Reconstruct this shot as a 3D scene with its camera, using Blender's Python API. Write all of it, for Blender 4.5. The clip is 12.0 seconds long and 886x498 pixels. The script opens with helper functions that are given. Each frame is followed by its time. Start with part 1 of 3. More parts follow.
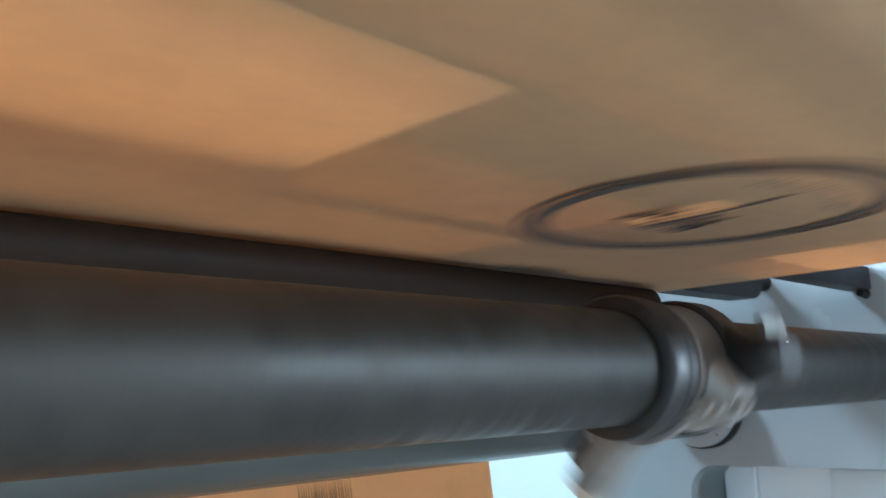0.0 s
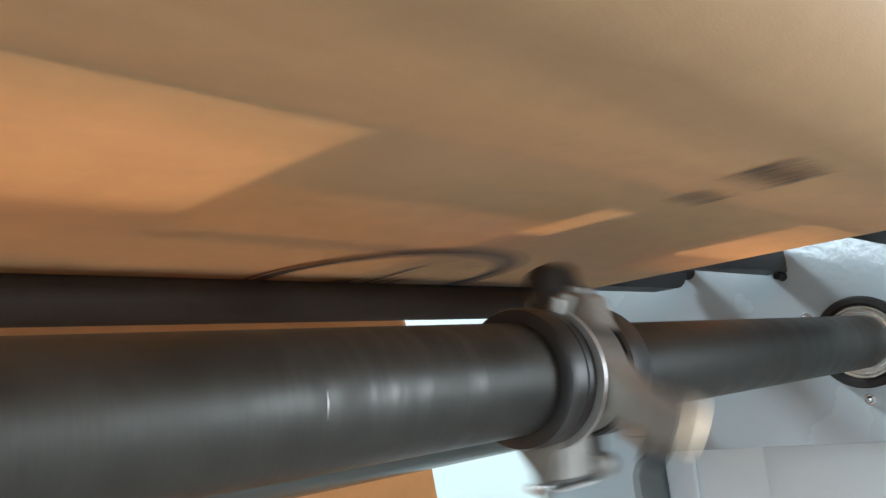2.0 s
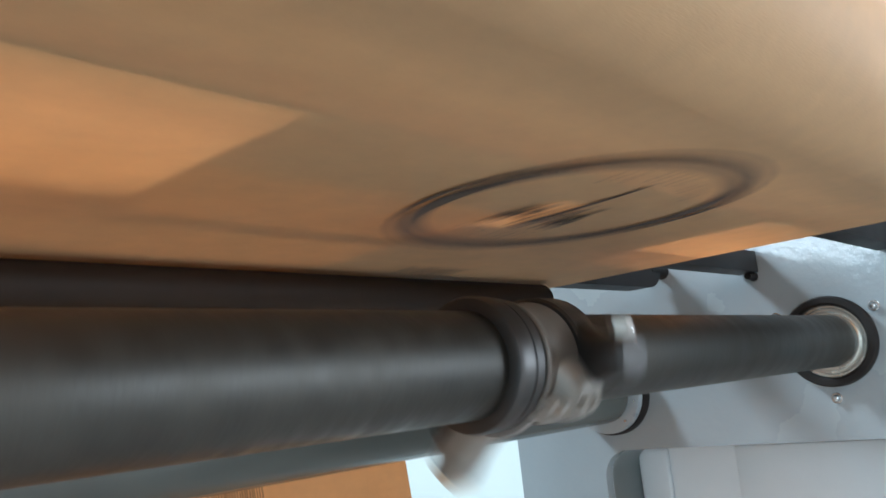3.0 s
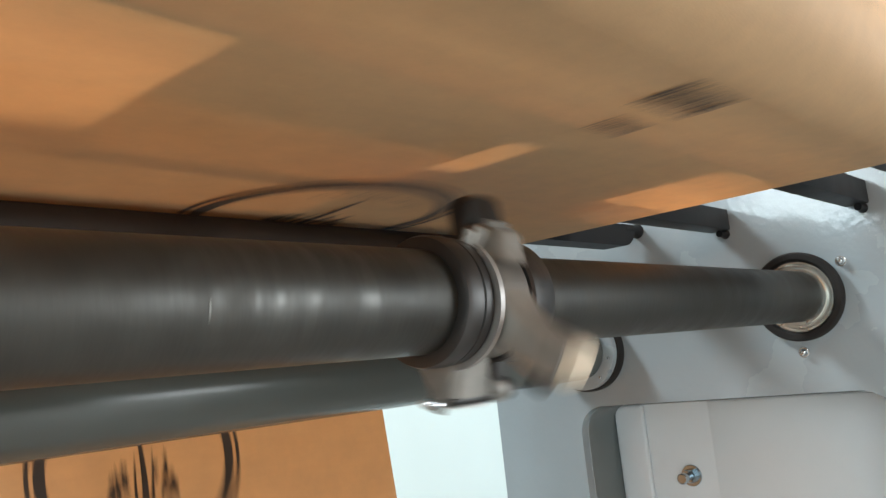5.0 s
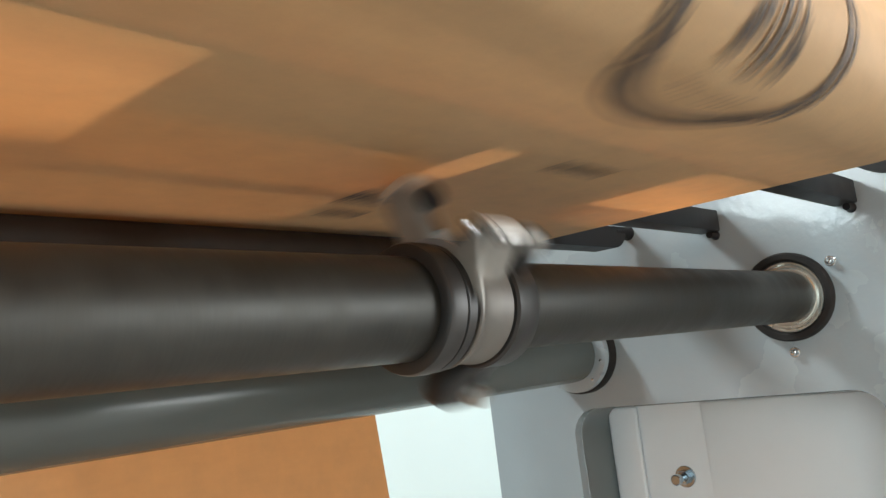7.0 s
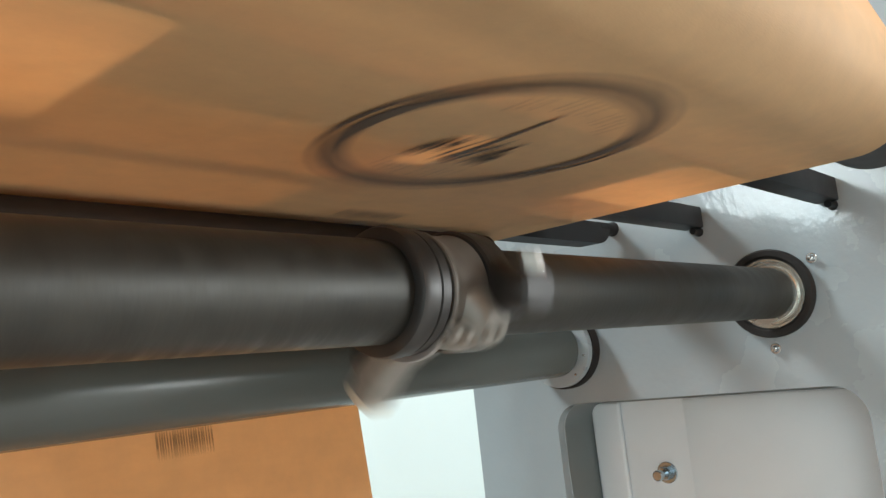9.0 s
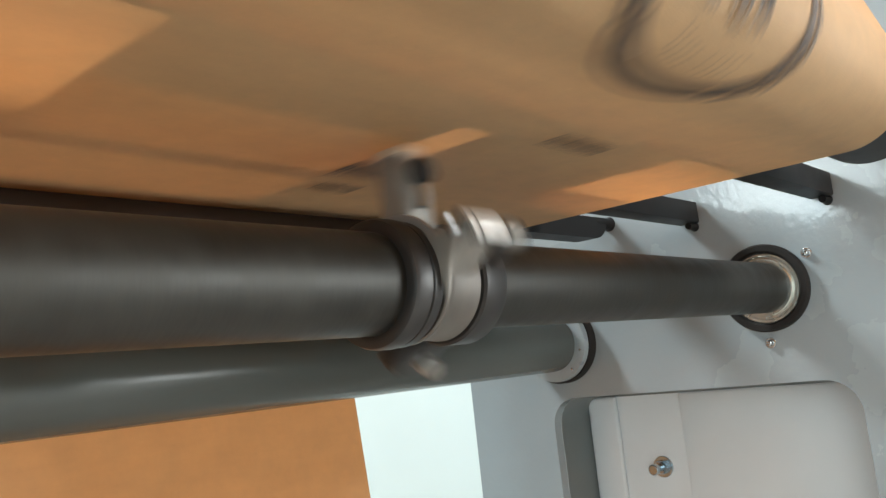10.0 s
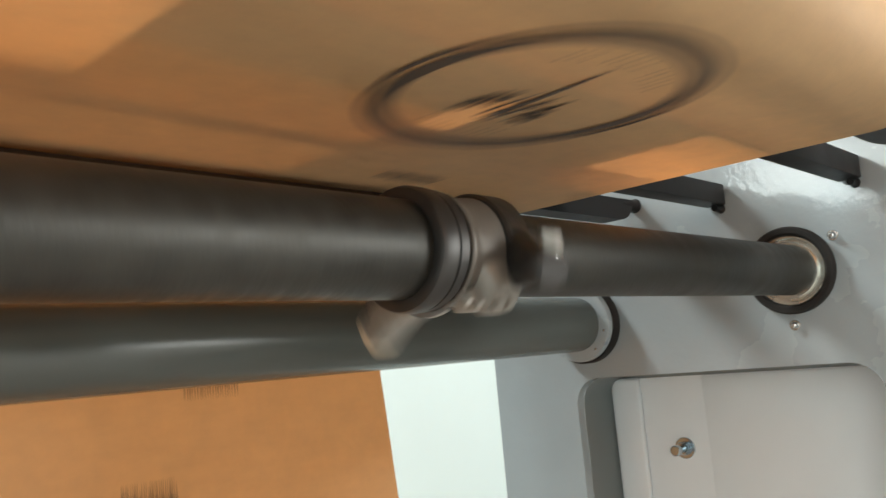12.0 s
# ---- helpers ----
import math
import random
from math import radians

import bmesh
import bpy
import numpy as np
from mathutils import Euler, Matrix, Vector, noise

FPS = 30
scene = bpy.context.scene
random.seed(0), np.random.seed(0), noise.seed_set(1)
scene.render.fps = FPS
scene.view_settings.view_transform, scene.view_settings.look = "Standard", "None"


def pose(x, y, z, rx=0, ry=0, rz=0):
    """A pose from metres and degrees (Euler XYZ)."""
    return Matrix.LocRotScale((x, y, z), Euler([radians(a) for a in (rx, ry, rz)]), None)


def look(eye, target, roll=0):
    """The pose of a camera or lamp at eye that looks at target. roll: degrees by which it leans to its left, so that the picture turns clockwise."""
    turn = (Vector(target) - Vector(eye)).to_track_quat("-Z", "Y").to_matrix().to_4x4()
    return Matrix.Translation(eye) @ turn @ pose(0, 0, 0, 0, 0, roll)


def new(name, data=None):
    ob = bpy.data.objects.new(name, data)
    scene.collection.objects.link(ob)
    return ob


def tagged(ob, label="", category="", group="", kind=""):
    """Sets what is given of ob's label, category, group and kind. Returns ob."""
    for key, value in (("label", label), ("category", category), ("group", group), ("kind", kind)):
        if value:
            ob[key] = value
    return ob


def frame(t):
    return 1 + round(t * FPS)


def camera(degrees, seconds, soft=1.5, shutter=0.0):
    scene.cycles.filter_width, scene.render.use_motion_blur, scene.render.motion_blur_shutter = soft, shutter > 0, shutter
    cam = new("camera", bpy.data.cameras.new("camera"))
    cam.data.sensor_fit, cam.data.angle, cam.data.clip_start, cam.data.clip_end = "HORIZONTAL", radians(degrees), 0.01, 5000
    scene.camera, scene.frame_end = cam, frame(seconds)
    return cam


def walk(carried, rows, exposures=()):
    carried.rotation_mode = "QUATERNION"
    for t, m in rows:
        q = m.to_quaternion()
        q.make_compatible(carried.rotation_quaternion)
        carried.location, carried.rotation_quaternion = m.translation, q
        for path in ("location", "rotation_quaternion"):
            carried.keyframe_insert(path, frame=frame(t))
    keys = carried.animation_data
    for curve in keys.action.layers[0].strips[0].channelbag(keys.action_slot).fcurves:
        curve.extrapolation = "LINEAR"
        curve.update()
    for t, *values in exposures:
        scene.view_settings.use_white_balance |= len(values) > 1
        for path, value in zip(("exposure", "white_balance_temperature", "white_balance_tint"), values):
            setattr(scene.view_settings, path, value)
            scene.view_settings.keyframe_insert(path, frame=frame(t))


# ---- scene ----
cam = camera(55.84, 12.0, soft=1.4, shutter=0.8)
walk(cam, [
    (0.0, pose(-0.8883, -0.2194, -0.0111, 100.145, 2.225, -45.142)),
    (0.5, pose(-0.8802, -0.2321, -0.0117, 99.555, 5.245, -45.957)),
    (1.0, pose(-0.8786, -0.2305, -0.0081, 99.611, 6.856, -46.718)),
    (1.5, pose(-0.8757, -0.2364, -0.0041, 99.765, 7.082, -47.516)),
    (2.0, pose(-0.8763, -0.2449, -0.0030, 99.840, 6.585, -47.642)),
    (2.5, pose(-0.8781, -0.2486, -0.0010, 100.137, 6.541, -48.007)),
    (3.0, pose(-0.8698, -0.2636, -0.0139, 100.071, 6.078, -48.140)),
    (5.0, pose(-0.8629, -0.2844, -0.0354, 98.317, 6.109, -48.314)),
    (5.5, pose(-0.8662, -0.2828, -0.0316, 98.336, 6.791, -48.230)),
    (6.0, pose(-0.8622, -0.2860, -0.0307, 98.339, 6.901, -48.180)),
    (6.5, pose(-0.8601, -0.2888, -0.0325, 98.433, 6.961, -48.299)),
    (8.5, pose(-0.8531, -0.2940, -0.0381, 98.429, 6.206, -48.826)),
    (9.0, pose(-0.8536, -0.2966, -0.0439, 98.482, 6.177, -48.979)),
    (9.5, pose(-0.8542, -0.2963, -0.0448, 98.255, 6.085, -49.099)),
    (10.0, pose(-0.8535, -0.3021, -0.0471, 98.275, 6.141, -48.920)),
    (10.5, pose(-0.8507, -0.3024, -0.0491, 98.185, 6.389, -49.092)),
    (11.0, pose(-0.8515, -0.3030, -0.0504, 98.113, 6.454, -49.122)),
    (11.5, pose(-0.8518, -0.3034, -0.0528, 97.945, 6.391, -48.648)),
    (12.0, pose(-0.8620, -0.3073, -0.0601, 97.689, 5.089, -47.269)),
], exposures=[(0.0, 0.0, 5100, 1), (0.5, 0.06, 5500, 5), (1.2, 0.10, 5700, 3), (2.5, 0.03, 5850, 5), (3.0, 0.0, 5650, 5), (5.0, 0.0, 6250, 6), (9.0, 0.0, 6450, 6), (11.0, 0.0, 6500, 6), (12.0, -0.05, 6850, 7)])

# ---------------------------------------------------------------- light
world = bpy.data.worlds.new("hall_air")
scene.world = world
world.use_nodes = True
world.node_tree.nodes["Background"].inputs[0].default_value = (0.80, 0.90, 1.0, 1)
world.node_tree.nodes["Background"].inputs[1].default_value = 0.25


def area_lamp(name, eye, target, sx, sy, watts, colour):
    data = bpy.data.lights.new(name, "AREA")
    data.shape, data.size, data.size_y, data.energy, data.color = "RECTANGLE", sx, sy, watts, colour
    ob = new(name, data)
    ob.matrix_world = look(eye, target)
    return ob


# added lamps, all unseen: fill and gloss from the sides, bounce and backlight from above
# broad fill from the left, with no window there
area_lamp("unseen_side_lamp", (-4.8, -0.9, 0.7), (0, 0, 0), 5.0, 2.4, 135, (0.82, 0.95, 1.0))
# small added lamp for the gloss and bar shadows on the side frame
area_lamp("unseen_side_lamp", (-4.5, 1.25, 0.94), (0, -0.05, 0.09), 1.0, 0.80, 36, (0.84, 0.96, 1.0))
# added front lamp, set so the shaft's highlight falls near the clamp
area_lamp("unseen_side_lamp", (3.6, -4.3, 0.0), (-0.5, 0, 0), 2.4, 1.3, 310, (0.95, 0.98, 1.0))
# added to light the floor, whose bounce brightens the web's underside
area_lamp("unseen_top_lamp", (0.6, -3.0, 2.8), (-0.2, -2.4, -0.9), 4.0, 1.5, 760, (0.96, 0.98, 1.0))
# stands for the unseen light from above that shines through the paper
area_lamp("unseen_top_lamp", (-1.1, 1.9, 2.3), (-0.1, 0.1, 0.1), 0.35, 0.60, 118, (0.92, 0.98, 1.0))


# ---------------------------------------------------------------- materials
def mat(name, colour, rough=0.5, metal=0.0, vary=0.12, scale=40.0, bump=0.0, bump_scale=300.0, stretch=(1, 1, 1), coat=0.0, spec=0.5, uneven=0.07):
    m = bpy.data.materials.new(name)
    m.use_nodes = True
    nt = m.node_tree
    b = nt.nodes["Principled BSDF"]
    b.inputs["Roughness"].default_value, b.inputs["Metallic"].default_value = rough, metal
    b.inputs["Coat Weight"].default_value = coat
    b.inputs["Specular IOR Level"].default_value = spec
    tc = nt.nodes.new("ShaderNodeTexCoord")
    mp = nt.nodes.new("ShaderNodeMapping")
    mp.inputs["Scale"].default_value = stretch
    nt.links.new(tc.outputs["Object"], mp.inputs[0])
    n1, n2 = nt.nodes.new("ShaderNodeTexNoise"), nt.nodes.new("ShaderNodeTexNoise")
    n1.inputs["Scale"].default_value, n2.inputs["Scale"].default_value = scale, scale * 0.13
    n1.inputs["Detail"].default_value, n2.inputs["Detail"].default_value = 5, 3
    for n in (n1, n2):
        nt.links.new(mp.outputs[0], n.inputs["Vector"])
    add = nt.nodes.new("ShaderNodeMath")
    add.operation = "ADD"
    nt.links.new(n1.outputs[0], add.inputs[0]), nt.links.new(n2.outputs[0], add.inputs[1])
    ramp = nt.nodes.new("ShaderNodeMapRange")
    ramp.inputs[1].default_value, ramp.inputs[2].default_value = 0.45, 1.55
    ramp.interpolation_type = "SMOOTHSTEP"
    ramp.inputs[3].default_value, ramp.inputs[4].default_value = 1 - vary, 1 + vary
    nt.links.new(add.outputs[0], ramp.inputs[0])
    mul = nt.nodes.new("ShaderNodeVectorMath")
    mul.operation = "SCALE"
    mul.inputs[0].default_value = colour
    nt.links.new(ramp.outputs[0], mul.inputs["Scale"])
    nt.links.new(mul.outputs[0], b.inputs["Base Color"])
    rr = nt.nodes.new("ShaderNodeMapRange")
    rr.inputs[1].default_value, rr.inputs[2].default_value = 0.4, 1.6
    rr.inputs[3].default_value, rr.inputs[4].default_value = max(0.03, rough - uneven), min(1, rough + uneven)
    nt.links.new(add.outputs[0], rr.inputs[0]), nt.links.new(rr.outputs[0], b.inputs["Roughness"])
    if bump:
        n3, bp = nt.nodes.new("ShaderNodeTexNoise"), nt.nodes.new("ShaderNodeBump")
        n3.inputs["Scale"].default_value = bump_scale
        nt.links.new(mp.outputs[0], n3.inputs["Vector"])
        bp.inputs["Strength"].default_value, bp.inputs["Distance"].default_value = bump, 0.001
        nt.links.new(n3.outputs[0], bp.inputs["Height"]), nt.links.new(bp.outputs[0], b.inputs["Normal"])
        nt.links.new(bp.outputs[0], b.inputs["Coat Normal"])
        b.inputs["Coat Roughness"].default_value = 0.1
    return m


def paper(name, colour, through_light):
    """Thin kraft paper: part of the light comes through it."""
    m = mat(name, colour, 0.62, 0, 0.07, 60, 0.10, 900, (0.35, 1.6, 1.6))
    nt = m.node_tree
    b, out = nt.nodes["Principled BSDF"], nt.nodes["Material Output"]
    tr, mix = nt.nodes.new("ShaderNodeBsdfTranslucent"), nt.nodes.new("ShaderNodeMixShader")
    # cloudy formation of the fibres, seen against the light
    tc, cloud = nt.nodes.new("ShaderNodeTexCoord"), nt.nodes.new("ShaderNodeTexNoise")
    cloud.inputs["Scale"].default_value, cloud.inputs["Detail"].default_value, cloud.inputs["Roughness"].default_value = 38, 6, 0.65
    span, tint = nt.nodes.new("ShaderNodeMapRange"), nt.nodes.new("ShaderNodeVectorMath")
    span.inputs[1].default_value, span.inputs[2].default_value = 0.25, 0.75
    span.inputs[3].default_value, span.inputs[4].default_value = 0.80, 1.12
    tint.operation = "SCALE"
    tint.inputs[0].default_value = (0.98, 0.365, 0.104)
    nt.links.new(tc.outputs["Object"], cloud.inputs["Vector"]), nt.links.new(cloud.outputs[0], span.inputs[0])
    nt.links.new(span.outputs[0], tint.inputs["Scale"]), nt.links.new(tint.outputs[0], tr.inputs[0])
    mix.inputs[0].default_value = through_light
    nt.links.new(b.outputs[0], mix.inputs[1]), nt.links.new(tr.outputs[0], mix.inputs[2])
    nt.links.new(mix.outputs[0], out.inputs["Surface"])
    return m


KRAFT = paper("kraft_paper", (0.515, 0.328, 0.168), 0.28)
# half-clear sheet, added so that some light reaches the shaded web
DIMMING = mat("dimming_sheet", (0.05, 0.045, 0.04), 0.4)
s_nodes, s_links = DIMMING.node_tree.nodes, DIMMING.node_tree.links
s_thin, s_mix = s_nodes.new("ShaderNodeBsdfTransparent"), s_nodes.new("ShaderNodeMixShader")
s_thin.inputs[0].default_value = (0.68, 0.61, 0.52, 1)
s_mix.inputs[0].default_value = 0.8
s_links.new(s_nodes["Principled BSDF"].outputs[0], s_mix.inputs[1])
s_links.new(s_thin.outputs[0], s_mix.inputs[2])
s_links.new(s_mix.outputs[0], s_nodes["Material Output"].inputs["Surface"])
INK = mat("dark_brown_ink", (0.060, 0.036, 0.022), 0.6, vary=0.25, scale=150)
STEEL_DARK = mat("blackened_steel", (0.033, 0.031, 0.026), 0.50, 0.50, 0.45, 55, 0.12, 260, (1.3, 0.6, 0.6), uneven=0.18)


def worn_sleeve(name):
    """Blackened steel, rubbed smoother in narrow rings on one side where it is handled."""
    m = mat(name, (0.033, 0.031, 0.026), 0.51, 0.50, 0.45, 55, 0.12, 260, (1.3, 0.6, 0.6), uneven=0.18)
    nt = m.node_tree
    b = nt.nodes["Principled BSDF"]
    old = b.inputs["Roughness"].links[0].from_socket
    tone = b.inputs["Base Color"].links[0].from_socket
    tc, near, rings = nt.nodes.new("ShaderNodeTexCoord"), nt.nodes.new("ShaderNodeVectorMath"), nt.nodes.new("ShaderNodeTexNoise")
    squash, stretch = nt.nodes.new("ShaderNodeMapping"), nt.nodes.new("ShaderNodeMapping")
    near.operation = "LENGTH"
    # the rubbed side, about 0.18 m long, and rings some 5 mm wide
    squash.inputs["Location"].default_value = (0.640 * 9, -0.0266 * 34 * math.cos(radians(-42)), -0.0266 * 34 * math.sin(radians(-42)))
    squash.inputs["Scale"].default_value = (9, 34, 34)
    stretch.inputs["Scale"].default_value = (1.0, 0.22, 0.22)
    rings.inputs["Scale"].default_value, rings.inputs["Detail"].default_value = 80, 5.0
    nt.links.new(tc.outputs["Object"], squash.inputs[0]), nt.links.new(squash.outputs[0], near.inputs[0])
    nt.links.new(tc.outputs["Object"], stretch.inputs[0]), nt.links.new(stretch.outputs[0], rings.inputs["Vector"])
    area, lines, mask = nt.nodes.new("ShaderNodeMapRange"), nt.nodes.new("ShaderNodeMapRange"), nt.nodes.new("ShaderNodeMath")
    area.interpolation_type = lines.interpolation_type = "SMOOTHSTEP"
    area.inputs[1].default_value, area.inputs[2].default_value, area.inputs[3].default_value, area.inputs[4].default_value = 0.45, 1.0, 1.0, 0.0
    lines.inputs[1].default_value, lines.inputs[2].default_value = 0.42, 0.70
    nt.links.new(near.outputs["Value"], area.inputs[0]), nt.links.new(rings.outputs[0], lines.inputs[0])
    mask.operation = "MULTIPLY"
    nt.links.new(area.outputs[0], mask.inputs[0]), nt.links.new(lines.outputs[0], mask.inputs[1])
    rough, base = nt.nodes.new("ShaderNodeMix"), nt.nodes.new("ShaderNodeMix")
    base.data_type = "RGBA"
    rough.inputs[3].default_value = 0.36
    base.inputs[7].default_value = (0.048, 0.046, 0.041, 1)
    nt.links.new(mask.outputs[0], rough.inputs[0]), nt.links.new(old, rough.inputs[2]), nt.links.new(rough.outputs[0], b.inputs["Roughness"])
    nt.links.new(mask.outputs[0], base.inputs[0]), nt.links.new(tone, base.inputs[6]), nt.links.new(base.outputs[2], b.inputs["Base Color"])
    return m


SLEEVE = worn_sleeve("worn_sleeve_steel")
WORN_PALE = mat("pale_worn_steel", (0.36, 0.34, 0.31), 0.35, 0.6, 0.25, 120, 0.15, 400)
WORN = mat("worn_steel", (0.14, 0.135, 0.125), 0.34, 0.7, 0.2, 60)
INK_THIN = mat("thin_brown_ink", (0.062, 0.041, 0.024), 0.6, vary=0.25, scale=150)
# black roller; the paper's brown reflection is put into its colour
BROWN_SHEEN = mat("rubber_with_paper_sheen", (0.028, 0.017, 0.011), 0.62, 0, 0.25, 60, spec=0.15)
RUBBER = mat("black_rubber", (0.020, 0.018, 0.017), 0.62, 0, 0.2, 80, spec=0.2)
COLLAR = mat("dark_collar", (0.026, 0.023, 0.021), 0.42, 0.3, 0.35, 90, 0.10, 350, uneven=0.12)
CAST = mat("grey_cast_metal", (0.215, 0.198, 0.176), 0.46, 0.30, 0.30, 90, 0.20, 420, uneven=0.12)
BAND = mat("dull_bronze_grey_metal", (0.135, 0.120, 0.104), 0.5, 0.25, 0.25, 80, 0.12, 420, uneven=0.1)
BRIGHT = mat("bright_steel", (0.54, 0.55, 0.55), 0.22, 1.0, 0.12, 60)
ZINC = mat("zinc_plate", (0.40, 0.46, 0.50), 0.20, 1.0, 0.15, 90)
RACE = mat("bearing_race", (0.62, 0.61, 0.56), 0.26, 0.9, 0.12, 40)
PAINT = mat("blue_grey_paint", (0.30, 0.34, 0.36), 0.26, 0, 0.06, 14, 0.22, 120, coat=0.7)
PALE = mat("pale_grey_paint", (0.74, 0.76, 0.77), 0.32, 0, 0.04, 12, 0, 150)
# the shade on the pocket walls, put into a darker grey
WALL_SHADE = mat("shaded_wall_paint", (0.17, 0.19, 0.19), 0.36, 0, 0.05, 14)
RIM = mat("dull_steel", (0.27, 0.25, 0.235), 0.42, 0.35, 0.3, 90)
STRIP_STEEL = mat("worn_strip_steel", (0.82, 0.80, 0.77), 0.38, 0.3, 0.1, 60)
PAD = mat("pale_pad", (0.50, 0.42, 0.32), 0.55, 0, 0.08, 90)
TUBE = mat("grey_green_paint", (0.086, 0.095, 0.088), 0.24, 0.0, 0.12, 18, 0, 200, (0.4, 2, 2), spec=0.35, uneven=0.03)
BAR = mat("black_bar", (0.013, 0.013, 0.014), 0.5, 0.1, 0.25, 50, spec=0.3)
BED = mat("grey_bed_paint", (0.50, 0.49, 0.47), 0.5, 0, 0.15, 10)
WHITE = mat("white_panel", (0.68, 0.77, 0.77), 0.45, 0, 0.03, 5)
WALL = mat("grey_wall_paint", (0.42, 0.44, 0.44), 0.8, 0, 0.05, 3)
FLOOR = mat("grey_floor", (0.40, 0.40, 0.38), 0.5, 0, 0.12, 4)


# ---------------------------------------------------------------- mesh tools
def link(name, bm, material, parent=None, label="", smooth=True):
    me = bpy.data.meshes.new(name)
    bmesh.ops.recalc_face_normals(bm, faces=bm.faces[:])
    bm.to_mesh(me)
    bm.free()
    me.materials.append(material)
    if smooth:
        me.shade_smooth()
        me.set_sharp_from_angle(angle=radians(35))
    ob = new(name, me)
    if parent:
        ob.parent = parent
    if label:
        ob["label"] = label
    return ob


part = link


def lathe(profile, seg=64, closed=True):
    """A ring or shaft about the x axis from (x, r) pairs."""
    bm = bmesh.new()
    rings = [[bm.verts.new((x, r * math.cos(2 * math.pi * k / seg), r * math.sin(2 * math.pi * k / seg))) for k in range(seg)] for x, r in profile]
    pairs = list(zip(rings, rings[1:])) + ([(rings[-1], rings[0])] if closed else [])
    for a, b in pairs:
        for k in range(seg):
            bm.faces.new((a[k], a[(k + 1) % seg], b[(k + 1) % seg], b[k]))
    return bm


def solid(profile, seg=64):
    bm = lathe(profile, seg, False)
    bm.verts.ensure_lookup_table()
    n = len(profile)
    bm.faces.new(bm.verts[:seg])
    bm.faces.new(bm.verts[(n - 1) * seg:])
    return bm


def box(x0, x1, y0, y1, z0, z1, bevel=0.0, seg=2):
    bm = bmesh.new()
    bmesh.ops.create_cube(bm, size=1, matrix=Matrix.Translation(((x0 + x1) / 2, (y0 + y1) / 2, (z0 + z1) / 2)) @ Matrix.Diagonal((x1 - x0, y1 - y0, z1 - z0, 1)))
    if bevel:
        bmesh.ops.bevel(bm, geom=bm.edges[:], offset=bevel, segments=seg, affect="EDGES", profile=0.5)
    return bm


def prism(outline, x0, x1, bevel=0.0):
    """An outline in y, z pushed from x0 to x1."""
    bm = bmesh.new()
    a = [bm.verts.new((x0, y, z)) for y, z in outline]
    b = [bm.verts.new((x1, y, z)) for y, z in outline]
    bm.faces.new(a), bm.faces.new(b[::-1])
    for k in range(len(a)):
        j = (k + 1) % len(a)
        bm.faces.new((a[k], b[k], b[j], a[j]))
    if bevel:
        bmesh.ops.bevel(bm, geom=[e for e in bm.edges], offset=bevel, segments=2, affect="EDGES", profile=0.5)
    return bm


def empty(name, label, category, group="", m=None):
    ob = new(name)
    if m:
        ob.matrix_world = m
    return tagged(ob, label, category, group)


def rounded(y0, y1, z0, z1, r, n=10):
    """A rectangle with round corners in y, z."""
    out = []
    for cy, cz, a in ((y1 - r, z1 - r, 0), (y0 + r, z1 - r, 90), (y0 + r, z0 + r, 180), (y1 - r, z0 + r, 270)):
        for k in range(n + 1):
            t = radians(a + 90 * k / n)
            out.append((cy + r * math.cos(t), cz + r * math.sin(t)))
    return out


def screw(parent_name, label, r, where, turn=0.0):
    s = empty(parent_name, label, "screw")
    part("washer", solid([(0, r), (-0.0012, r), (-0.0016, r * 0.93)], 32), BRIGHT, s)
    head = solid([(-0.0016, r * 0.68), (-0.0042, r * 0.66), (-0.0056, r * 0.48), (-0.0060, r * 0.28), (-0.0044, r * 0.22)], 32)
    part("head", head, BRIGHT, s)
    s.matrix_world = Matrix.Translation(where) @ pose(0, 0, 0, turn)
    return s


# ---------------------------------------------------------------- hall
def slab(name, bm, material, label, category):
    return tagged(link(name, bm, material, None, "", False), label, category, kind="structure")


slab("floor", box(-5.2, 4.2, -11, 11, -1.05, -0.95), FLOOR, "grey concrete floor of the machine hall", "floor")
slab("ceiling", box(-5.2, 4.2, -11, 11, 2.9, 3.0), WALL, "light grey ceiling of the machine hall", "ceiling")
slab("wall_east", box(4.0, 4.2, -11, 11, -0.95, 2.9), WALL, "plain light grey hall wall", "wall")
slab("wall_west", box(-5.2, -5.0, -11, 11, -0.95, 2.9), WALL, "plain light grey hall wall", "wall")
slab("wall_north", box(-5.0, 4.0, 10.8, 11, -0.95, 2.9), WALL, "plain light grey hall wall", "wall")
slab("wall_south", box(-5.0, 4.0, -11, -10.8, -0.95, 2.9), WALL, "plain light grey hall wall", "wall")


